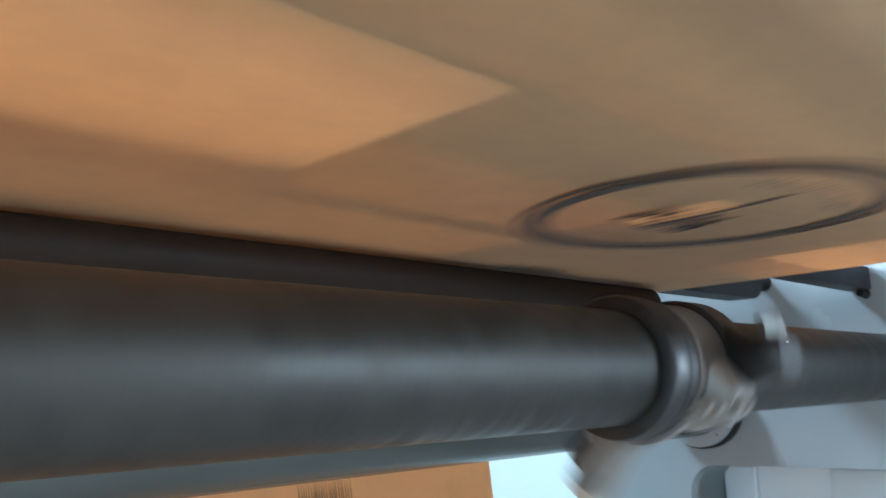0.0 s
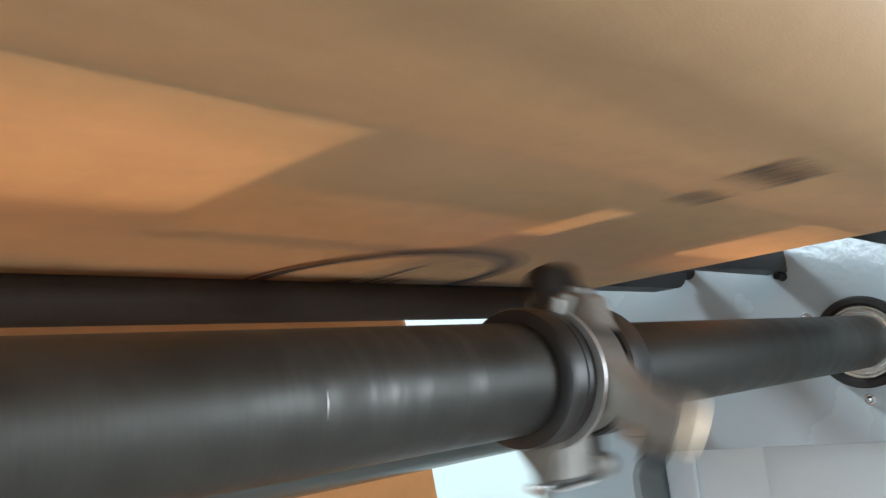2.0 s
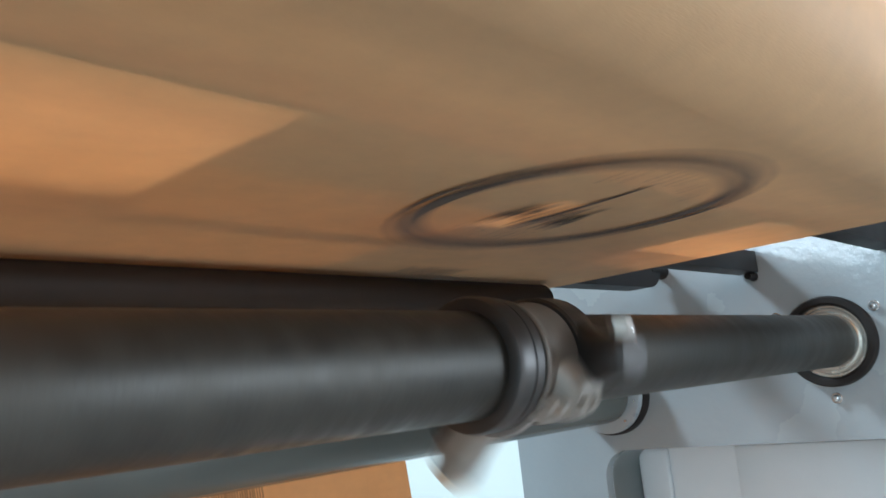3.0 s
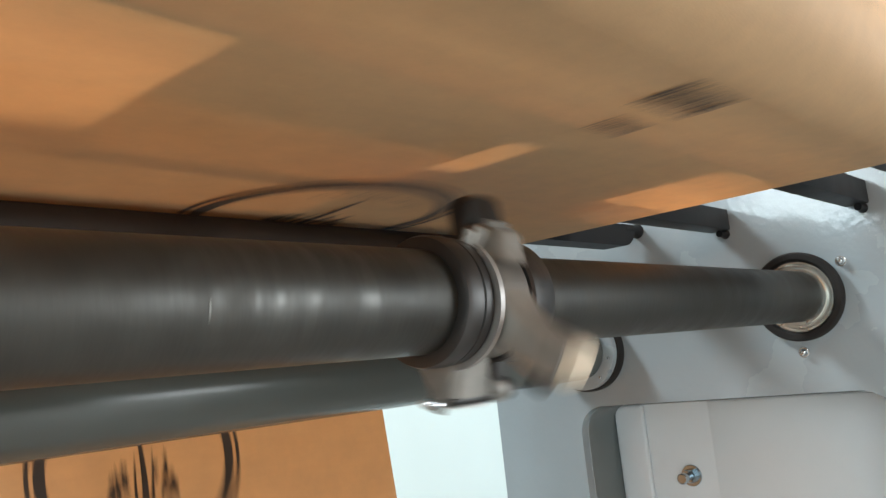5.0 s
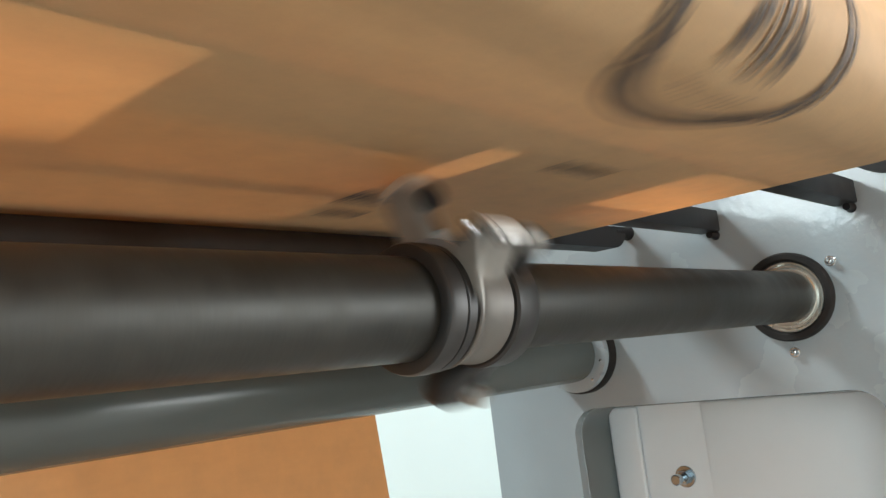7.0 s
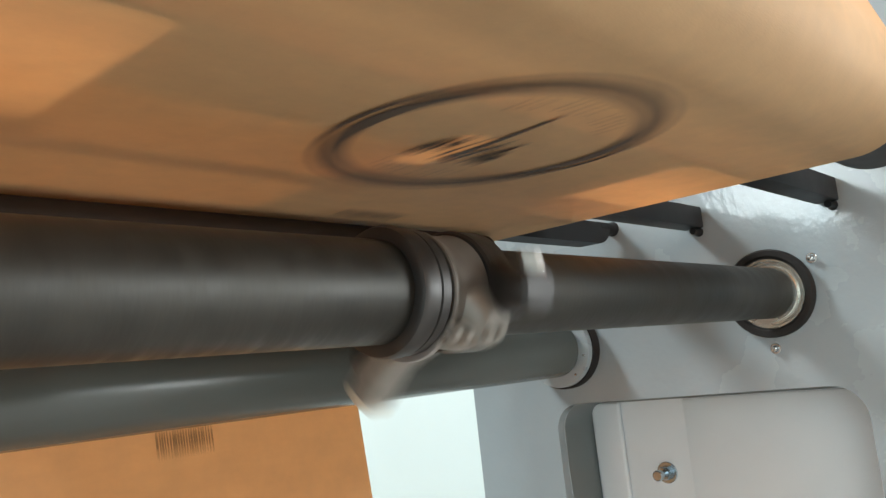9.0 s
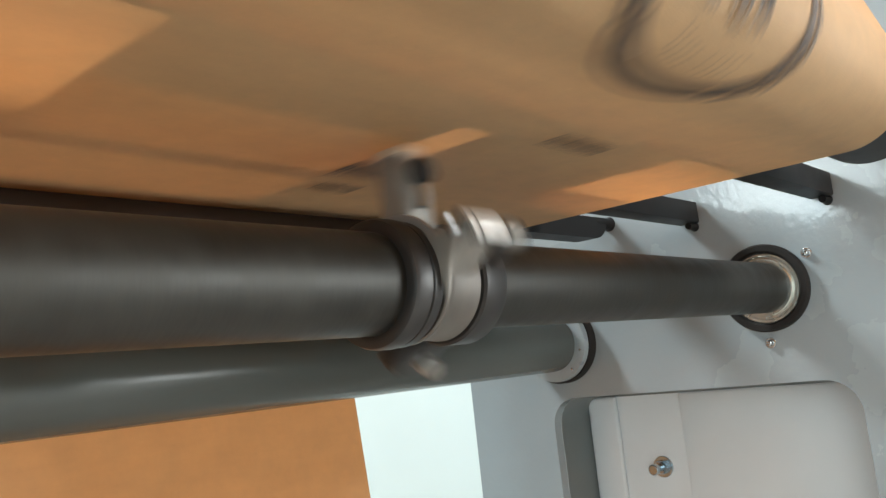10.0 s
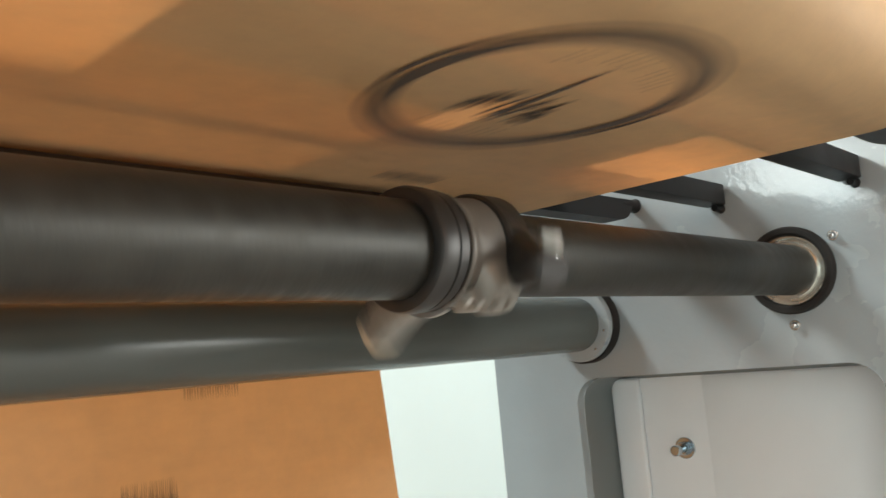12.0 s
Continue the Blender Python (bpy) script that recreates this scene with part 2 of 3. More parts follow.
# ---------------------------------------------------------------- machine side plate with its pocket
def side_plate():
    ob = empty("machine_housing", "blue-grey painted steel side frame with a recessed pocket", "machine")
    t = 0.014
    y0, y1, z0, z1 = -0.0719, 0.2744, -0.36, -0.0954
    bm = bmesh.new()
    outer = [(0.397, 0.95), (-0.50, 0.95), (-0.50, -0.94), (0.397, -0.94)]
    inner = rounded(y0, y1, z0, z1, 0.032)
    rings = []
    for x in (0.0, t):
        o = [bm.verts.new((x, y, z)) for y, z in outer]
        i = [bm.verts.new((x, y, z)) for y, z in inner]
        eo = [bm.edges.new((o[k], o[(k + 1) % 4])) for k in range(4)]
        ei = [bm.edges.new((i[k], i[(k + 1) % len(i)])) for k in range(len(i))]
        bmesh.ops.triangle_fill(bm, use_beauty=True, edges=eo + ei)
        rings.append((o, i))
    for which in (0, 1):
        a, b = rings[0][which], rings[1][which]
        for k in range(len(a)):
            j = (k + 1) % len(a)
            bm.faces.new((a[k], a[j], b[j], b[k]))
    part("plate", bm, PAINT, ob, "", False)
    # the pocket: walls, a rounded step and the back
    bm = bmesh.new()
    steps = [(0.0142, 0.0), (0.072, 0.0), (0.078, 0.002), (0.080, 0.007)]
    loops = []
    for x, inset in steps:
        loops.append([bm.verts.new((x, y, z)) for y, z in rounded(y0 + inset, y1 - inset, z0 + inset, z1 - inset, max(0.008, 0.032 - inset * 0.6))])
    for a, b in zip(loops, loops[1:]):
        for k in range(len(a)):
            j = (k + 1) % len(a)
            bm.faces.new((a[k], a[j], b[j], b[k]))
    # wall colour stands in for the shade on its sides
    part("pocket_wall", bm, WALL_SHADE, ob, "grey pocket wall, coloured darker for its shade")
    bm = bmesh.new()
    bm.faces.new([bm.verts.new((0.0801, y, z)) for y, z in rounded(y0 + 0.0065, y1 - 0.0065, z0 + 0.0065, z1 - 0.0065, 0.028)])
    part("pocket_back", bm, PALE, ob, "pale grey pocket back")
    part("pocket_rib", box(0.0735, 0.0800, 0.2310, 0.2715, z0 + 0.02, z1 - 0.006, 0.004, 3), PALE, ob, "pale grey upright rib")
    part("pocket_panel", box(0.0775, 0.0800, y0 + 0.008, 0.1490, z0 + 0.02, z1 - 0.008, 0.0012, 2), PALE, ob, "pale grey raised panel")
    return ob


side_plate()

# lock bolt on the back of the pocket
def pocket_bolt():
    ob = empty("bolt", "bright zinc bolt with washer and nut in the pocket", "bolt")
    part("washer", solid([(0, 0.0125), (-0.0018, 0.0125), (-0.0022, 0.012)], 40), ZINC, ob)
    part("nut", solid([(-0.0022, 0.0085), (-0.009, 0.0085), (-0.0102, 0.0075)], 6), ZINC, ob)
    part("shank", solid([(-0.0102, 0.0042), (-0.020, 0.0042), (-0.0205, 0.0062), (-0.0265, 0.0062), (-0.0275, 0.005)], 24), ZINC, ob)
    ob.matrix_world = pose(0.0801, 0.1815, -0.1875)
    return ob


pocket_bolt()
screw("screw", "small bright pan-head screw in the side frame", 0.0052, (0, -0.0447, 0.0286), 20)
screw("screw", "small bright pan-head screw in the side frame", 0.0052, (0, 0.0037, -0.0551), 50)
screw("screw", "small bright pan-head screw in the side frame", 0.0052, (0, 0.0480, 0.0300), 80)


def bearing():
    ob = empty("bearing", "shaft bearing with a bright race in a black rubber ring", "bearing")
    part("rubber_ring", lathe([(0.0, 0.0355), (0.0, 0.0442), (-0.006, 0.0442), (-0.0085, 0.0425), (-0.0085, 0.0375), (-0.006, 0.0355)]), RUBBER, ob)
    part("outer_race", lathe([(0.004, 0.0315), (0.004, 0.0354), (-0.004, 0.0354), (-0.0048, 0.0346), (-0.0048, 0.0325), (-0.004, 0.0315)]), RACE, ob)
    part("seal", lathe([(0.004, 0.0288), (0.004, 0.0315), (-0.0030, 0.0314), (-0.0030, 0.0289)]), RACE, ob)
    part("inner_race", lathe([(0.004, 0.0254), (0.004, 0.0288), (-0.0065, 0.0288), (-0.0072, 0.0280), (-0.0072, 0.0254)]), RACE, ob)
    ob.matrix_world = pose(-0.001, 0, 0)
    return ob


bearing()

# ---------------------------------------------------------------- second tube with its flange
def idler_tube():
    ob = empty("idler_tube", "glossy grey-green painted tube running into the side frame", "tube")
    part("tube", solid([(-1.6, 0.0322), (-0.030, 0.0322), (-0.022, 0.0318)], 72), TUBE, ob)
    cap = part("end_cap", solid([(-0.022, 0.0300), (-0.0215, 0.0400), (-0.0205, 0.0440), (-0.018, 0.0447), (-0.004, 0.0447)], 64), PAINT, ob, "pale grey end cap")
    part("gasket", lathe([(0.0, 0.0405), (0.0, 0.0470), (-0.011, 0.0470), (-0.013, 0.0462), (-0.013, 0.0448)], 64), RUBBER, ob, "dark rubber gasket")
    for a in (195, 232):
        bm = solid([(-0.0218, 0.0016), (-0.0232, 0.0016), (-0.0237, 0.0011)], 14)
        bm.transform(pose(0, 0.0392 * math.cos(radians(a)), 0.0392 * math.sin(radians(a))))
        part("screw", bm, BRIGHT, cap, "small bright screw")
    ob.matrix_world = pose(0, 0.250, -0.0305)
    return ob


idler_tube()


def roller(name, label, y, z, r, x0, x1, material=STEEL_DARK):
    ob = empty(name, label, "roller")
    part("barrel", solid([(x0, r * 0.93), (x0 + 0.002, r), (x1 - 0.002, r), (x1, r * 0.93)], 56), material, ob)
    part("end_cap", solid([(x1, r * 0.80), (x1 + 0.003, r * 0.76)], 32), BAR, ob)
    if r > 0.016:
        part("journal", solid([(x1 + 0.003, 0.004), (0.0, 0.004)], 20), material, ob)
    ob.matrix_world = pose(0, y, z)
    return ob


# drawn thicker, to cover web behind it that should lie in shade
roller("guide_roller", "thin black guide roller under the paper web, tinted brown for its reflection", 0.157, 0.0622, 0.0126, -1.6, -0.255, BROWN_SHEEN)
roller("front_roller", "black turning roller inside the bend of the web", -0.1485, 0.1223, 0.0452, -1.6, -0.14, BAR)


# ---------------------------------------------------------------- cross bars over the web
def cross_bar(y0, y1, rail_y0, rail_y1):
    ob = empty("cross_bar", "black steel cross bar bolted to the side frame above the web", "bar", "cross bars above the web")
    part("rail", box(-1.6, -0.1995, rail_y0, rail_y1, 0.0790, 0.1015, 0.0015), BAR, ob)
    part("end_block", box(-0.200, -0.002, y0, y1, 0.0790, 0.1015, 0.0015), BAR, ob)
    part("bolt", solid([(-0.016, 0.0035), (-0.004, 0.0035), (0.0, 0.005)], 16), BAR, ob).matrix_local = pose(0, (y0 + y1) / 2 - 0.004, 0.0755)
    return ob


cross_bar(0.0570, 0.0795, 0.0772, 0.0790)
cross_bar(-0.0795, -0.0570, -0.0790, -0.0715)


def round_bar():
    """The bar over the guide roller: its lower end is rounded off before the frame."""
    ob = empty("cross_bar", "black steel cross bar with a rounded end above the web", "bar", "cross bars above the web")
    outline = [(-1.6, 0.103), (-1.6, 0.079)]
    for k in range(9):
        t = radians(-90 + 90 * k / 8)
        outline.append((-0.045 + 0.030 * math.cos(t), 0.103 + 0.024 * math.sin(t)))
    bm = prism([(x, z) for x, z in outline], 0.160, 0.186)
    bm.transform(Matrix(((0, 1, 0, 0), (1, 0, 0, 0), (0, 0, 1, 0), (0, 0, 0, 1))))
    part("rail", bm, BAR, ob)
    part("bolt", solid([(-0.034, 0.0065), (-0.004, 0.0065), (0.0, 0.0085)], 20), BAR, ob).matrix_local = pose(0, 0.166, 0.0985)
    return ob


round_bar()


# unseen sheets, added to cast the pattern of shade on the web
def shade_sheet(x0, x1, y0=-0.070, y1=0.300, z=0.1022, sheet=None, label="unseen black sheet above the web, added to shade it"):
    ob = empty("shade_sheet", label, "cover", "covers above the web")
    part("sheet", box(x0, x1, y0, y1, z, z + 0.0018, 0.0004, 1), sheet or BAR, ob)
    return ob


shade_sheet(-0.713, -0.529, 0.010, 0.300, sheet=DIMMING, label="unseen half-clear sheet above the web, added to dim its light")
shade_sheet(-0.713, -0.529, -0.070, 0.0098)
shade_sheet(-0.503, -0.333)
# closed ends of the two slots, which shape the light streaks on the web
shade_sheet(-0.5289, -0.5031, 0.036, 0.300)
shade_sheet(-0.5289, -0.5031, -0.070, -0.020)
shade_sheet(-0.3329, -0.1500, 0.046, 0.300)
# unseen sheets for the shade strips beside the left light patch
shade_sheet(-1.6000, -0.7132, 0.094, 0.124, 0.150)
shade_sheet(-1.6000, -0.7132, 0.186, 0.300, 0.150)
shade_sheet(-1.6000, -0.7132, 0.084, 0.300, sheet=DIMMING, label="unseen half-clear sheet above the web, added to dim its light")


# out of view, added to throw a soft-edged band of shade on the web
def shade_beam():
    ob = empty("shade_beam", "unseen black beam high above the web, added to cast a soft shade band", "beam")
    part("beam", box(-1.6, -0.002, 0.106, 0.168, 0.345, 0.375, 0.003), BAR, ob)
    return ob


shade_beam()


# hidden behind the paper, added to keep light off the rising run's top
def backlight_block():
    ob = empty("backlight_block", "unseen black block behind the rising paper web, added to stop the backlight", "beam")
    part("beam", box(-1.6, -0.19, 0.428, 0.462, 0.076, 0.168, 0.003), BAR, ob)
    return ob


backlight_block()

# out of view; its pale top reflects light onto the web's underside
def bounce_bed():
    ob = empty("bounce_bed", "unseen grey bed below the shaft, pale to bounce light up", "machine bed")
    part("bed", box(-1.60, -0.004, -0.16, 0.270, -0.94, -0.43, 0.012, 3), BED, ob)
    return ob


bounce_bed()

slab("panel_white", box(0.40, 0.43, 0.42, 2.2, -0.94, 1.2, 0.004), WHITE, "white painted cabinet panel behind the side frame", "panel")


# ---------------------------------------------------------------- the paper web and its path in y, z
class Path:
    """Straight runs and round turns, by length."""

    def __init__(self, y, z, angle):
        self.y, self.z, self.a, self.segs, self.s = y, z, angle, [], 0.0

    def run(self, length):
        self.segs.append((self.s, length, self.y, self.z, self.a, 0.0))
        self.y, self.z, self.s = self.y + length * math.cos(self.a), self.z + length * math.sin(self.a), self.s + length
        return self

    def bend(self, degrees, r):
        length = abs(radians(degrees)) * r
        k = radians(degrees) / length
        self.segs.append((self.s, length, self.y, self.z, self.a, k))
        a1 = self.a + radians(degrees)
        self.y += (math.sin(a1) - math.sin(self.a)) / k
        self.z -= (math.cos(a1) - math.cos(self.a)) / k
        self.a, self.s = a1, self.s + length
        return self

    def at(self, s):
        seg = self.segs[0]
        for g in self.segs:
            if g[0] <= s:
                seg = g
        s0, length, y, z, a, k = seg
        d = s - s0
        if k == 0:
            return y + d * math.cos(a), z + d * math.sin(a), a, False
        a1 = a + k * d
        return y + (math.sin(a1) - math.sin(a)) / k, z - (math.cos(a1) - math.cos(a)) / k, a1, True


ZW = 0.0763
LEAN = math.degrees(math.atan(0.1))
# in along the floor, up behind the tube, over the tension loop, level under the bars, up round the front roller, away
web = Path(10.2, -0.80, radians(180))
web.run(10.2 - (0.396 - 0.080) - 0.0666)
web.bend(-(90 + LEAN), 0.06)
web.run((0.1180 - web.z) / math.cos(radians(LEAN)))
web.bend(180 + LEAN, 0.018)
web.run(web.z - 0.016 - ZW)
web.bend(-90, 0.016)
LEVEL_S0 = web.s - (0.0 - web.y)
web.run(web.y + 0.1485)
web.bend(-109, 0.0460)
web.run(0.45)
web.bend(109, 0.05)
web.run(9.6)


def paper_web():
    ob = empty("paper_web", "brown kraft paper web running over the rollers", "paper web")
    xs = [-1.35, -1.1, -0.9, -0.7, -0.5, -0.35, -0.2125]
    names = ("feed_run", "lower_bend", "rising_run", "loop_top", "loop_run", "loop_foot", "level_run", "front_bend", "leaving_run", "upper_bend", "outgoing_run")
    for name, (s0, length, y, z, a, k) in zip(names, web.segs):
        n = max(1, int(abs(k) * length / radians(5))) if k else 8
        bm = bmesh.new()
        rows = []
        for i in range(n + 1):
            y, z, a, _ = web.at(s0 + min(length * i / n, length - 1e-7))
            rows.append([bm.verts.new((x, y, z)) for x in xs])
        for a, b in zip(rows, rows[1:]):
            for q in range(len(xs) - 1):
                bm.faces.new((a[q], a[q + 1], b[q + 1], b[q]))
        part(name, bm, KRAFT, ob)
    return ob


paper_web()
roller("tension_roller", "black tension roller in the loop of the web", 0.3878, 0.1180, 0.0172, -1.6, -0.19)


# ---------------------------------------------------------------- prints on the web, in narrow strips that follow its bends
STRIP, LOGO_R = 0.0215, 0.0860


def ring_cells(r0, r1, n=120):
    out = []
    for k in range(n):
        a, b = 2 * math.pi * k / n, 2 * math.pi * (k + 1) / n
        out.append([(r * math.cos(t), r * math.sin(t)) for r, t in ((r0, a), (r1, a), (r1, b), (r0, b))])
    return out


def arc_words(r, mid, width, count, height, rnd):
    """A curved row of small unreadable letters, each of a few short strokes."""
    out = []
    for k in range(count):
        t = radians(mid + width * (k / (count - 1) - 0.5))
        c, s = math.cos(t), math.sin(t)
        if k % 6 == 5:
            continue
        for q in range(3):
            r0, w0 = r + height * rnd.uniform(0.0, 0.7), rnd.uniform(-0.0012, 0.0012)
            h, w = height * rnd.uniform(0.15, 0.35), rnd.uniform(0.0005, 0.0010)
            out.append([(c * (r0 + dr) - s * (w0 + dw), s * (r0 + dr) + c * (w0 + dw)) for dr, dw in ((0, -w), (h, -w), (h, w), (0, w))])
    return out


def stroke(points, width, n=14):
    """A tapering curved stroke through three points."""
    out, prev = [], None
    for k in range(n + 1):
        t = k / n
        p = [(1 - t) ** 2 * a + 2 * t * (1 - t) * b + t * t * c for a, b, c in zip(*points)]
        w = width * (1 - 0.65 * t)
        cur = ((p[0] - w, p[1]), (p[0] + w, p[1]))
        if prev:
            out.append([prev[0], prev[1], cur[1], cur[0]])
        prev = cur
    return out


def logo_cells():
    rnd = random.Random(4)
    cells = ring_cells(0.0800, 0.0893) + ring_cells(0.0925, 0.0962)
    cells += stroke(((0.000, -0.036), (0.003, 0.0), (-0.004, 0.046)), 0.0034)
    cells += stroke(((0.006, -0.036), (0.008, -0.02), (0.010, 0.006)), 0.0020)
    cells += stroke(((-0.007, -0.034), (-0.009, -0.02), (-0.006, 0.004)), 0.0018)
    for side in (-1, 1):
        for k in range(20):
            t = rnd.uniform(0, 6.283)
            q = rnd.uniform(0.2, 1.0)
            x, y = side * (0.021 + 0.012 * q * math.cos(t)), -0.017 + 0.018 * q * math.sin(t)
            w, h = rnd.uniform(0.0016, 0.0036), rnd.uniform(0.003, 0.007)
            cells.append([(x - w, y - h * 0.4), (x, y - h), (x + w, y + h * 0.3), (x, y + h)])
    cells += arc_words(0.060, 90, 80, 15, 0.0065, rnd) + arc_words(0.060, 270, 60, 11, 0.005, rnd)
    return cells


def code_cells(w, h, count, seed):
    """A block of close upright strokes, broken here and there as worn print is."""
    rnd = random.Random(seed)
    out = []
    for k in range(count):
        x, ww = -w / 2 + w * (k + rnd.uniform(0.35, 0.65)) / count, w / count * rnd.uniform(0.22, 0.46)
        y0 = -h / 2 + h * rnd.uniform(0.0, 0.08)
        while y0 < h * 0.42:
            y1 = min(h / 2, y0 + h * rnd.uniform(0.25, 0.8))
            out.append([(x - ww, y0), (x + ww, y0), (x + ww, y1), (x - ww, y1)])
            y0 = y1 + h * rnd.uniform(0.02, 0.16)
    return out


def flat_mesh(name, cells, u0, ink=None):
    me = bpy.data.meshes.new(name)
    verts, faces = [], []
    for c in cells:
        i = len(verts)
        verts += [(x, u - u0, 0.0) for x, u in c]
        faces.append(tuple(range(i, i + len(c))))
    me.from_pydata(verts, [], faces)
    me.materials.append(ink or INK)
    return me


def strips(name, cells, ink=None):
    """Sorts the cells of a print into strips across the web."""
    found = {}
    for c in cells:
        u = sum(p[1] for p in c) / len(c)
        found.setdefault(math.floor(u / STRIP + 0.5), []).append(c)
    return [(k * STRIP, flat_mesh(name, found[k], k * STRIP, ink)) for k in sorted(found)]


PITCH, TURN = 0.535, 0.75
SPEED = PITCH / TURN
# name, label, cells, x, distance behind the round print
PRINTS = [
    ("round_print", "dark brown round emblem printed on the kraft web", logo_cells(), -0.4980, 0.0),
    ("text_print", "small dark brown line of print on the kraft web", code_cells(0.058, 0.014, 22, 1), -0.4280, 0.177),
    ("code_print", "dark brown striped code printed on the kraft web", code_cells(0.052, 0.026, 26, 2), -0.4990, 0.279),
    ("small_print", "small dark brown block of print on the kraft web", code_cells(0.034, 0.012, 12, 3), -0.4940, 0.319),
]
PIECES = []
for p_name, p_label, p_cells, p_x, behind in PRINTS:
    ink = INK if p_name == "round_print" else INK_THIN
    cut = strips("strip", p_cells, ink) if p_name in ("round_print", "code_print") else [(0.0, flat_mesh(p_name, p_cells, 0.0, ink))]
    for i in range(-1, 19):
        whole = tagged(new(p_name, None if len(cut) > 1 else cut[0][1]), p_label, "print", "prints on the web")
        for u0, p_mesh in cut:
            piece = whole
            if len(cut) > 1:
                piece = new("strip", p_mesh)
                piece.parent = whole
                tagged(piece, kind="stuff")
            PIECES.append((piece, p_x, LEVEL_S0 + (0.043 if behind == 0 else 0.053) - behind + u0 - i * PITCH))


def piece_pose(x, s):
    y, z, a, _ = web.at(s)
    return pose(x, y - 0.0006 * math.sin(a), z + 0.0006 * math.cos(a), 0, 0, 0) @ pose(0, 0, 0, math.degrees(a))


# ---------------------------------------------------------------- the turning shaft with its clamp
def finger(parent, name, material, angle, r0, r1, half, x0, x1, tip, label=""):
    """An arm that stands out from the shaft at an angle, with a rounded end."""
    pts = [(r0, -half), (r1 - tip, -half * 0.92)]
    for k in range(1, 8):
        t = radians(-90 + 180 * k / 8)
        pts.append((r1 - tip + tip * math.cos(t), half * 0.92 * math.sin(t)))
    pts += [(r1 - tip, half * 0.92), (r0, half)]
    c, s = math.cos(radians(angle)), math.sin(radians(angle))
    bm = prism([(c * u - s * v, s * u + c * v) for u, v in pts], x0, x1, 0.0016)
    return part(name, bm, material, parent, label)


def loft(angle, sections, square=0.5, n=20):
    """A rounded bar that stands out from the shaft at an angle: distance, side shift, half width round the shaft, x from and to."""
    bm = bmesh.new()
    c, s = math.cos(radians(angle)), math.sin(radians(angle))
    rings = []
    for u, side, half, x0, x1 in sections:
        ring = []
        for k in range(n):
            t = 2 * math.pi * k / n
            a, b = math.cos(t), math.sin(t)
            v = side + half * math.copysign(abs(a) ** square, a)
            x = (x0 + x1) / 2 + (x1 - x0) / 2 * math.copysign(abs(b) ** square, b)
            ring.append(bm.verts.new((x, c * u - s * v, s * u + c * v)))
        rings.append(ring)
    for p, q in zip(rings, rings[1:]):
        for k in range(n):
            bm.faces.new((p[k], p[(k + 1) % n], q[(k + 1) % n], q[k]))
    bm.faces.new(rings[0]), bm.faces.new(rings[-1][::-1])
    return bm


def stub(parent, name, material, angle, radius, side, x, axis, r, h, seg=28, label=""):
    """A pin or bolt head at a place on the clamp; axis 'x' along the shaft, 't' round it, 'r' outward."""
    bm = solid([(-h / 2, r * 0.9), (-h / 2 + r * 0.12, r), (h / 2 - r * 0.12, r), (h / 2, r * 0.9)], seg)
    turn = {"x": Matrix.Identity(4), "t": pose(0, 0, 0, 0, 0, 90), "r": pose(0, 0, 0, 0, 0, 90) @ pose(0, 0, 0, 0, 90, 0)}[axis]
    if axis == "t":
        turn = Matrix(((0, -1, 0, 0), (0, 0, -1, 0), (1, 0, 0, 0), (0, 0, 0, 1)))
    if axis == "r":
        turn = Matrix(((0, -1, 0, 0), (1, 0, 0, 0), (0, 0, 1, 0), (0, 0, 0, 1)))
    m = pose(0, 0, 0, angle) @ Matrix.Translation((x, radius, side)) @ turn
    bm.transform(m)
    return part(name, bm, material, parent, label)


NICK_X, EAR = -0.6940, 69


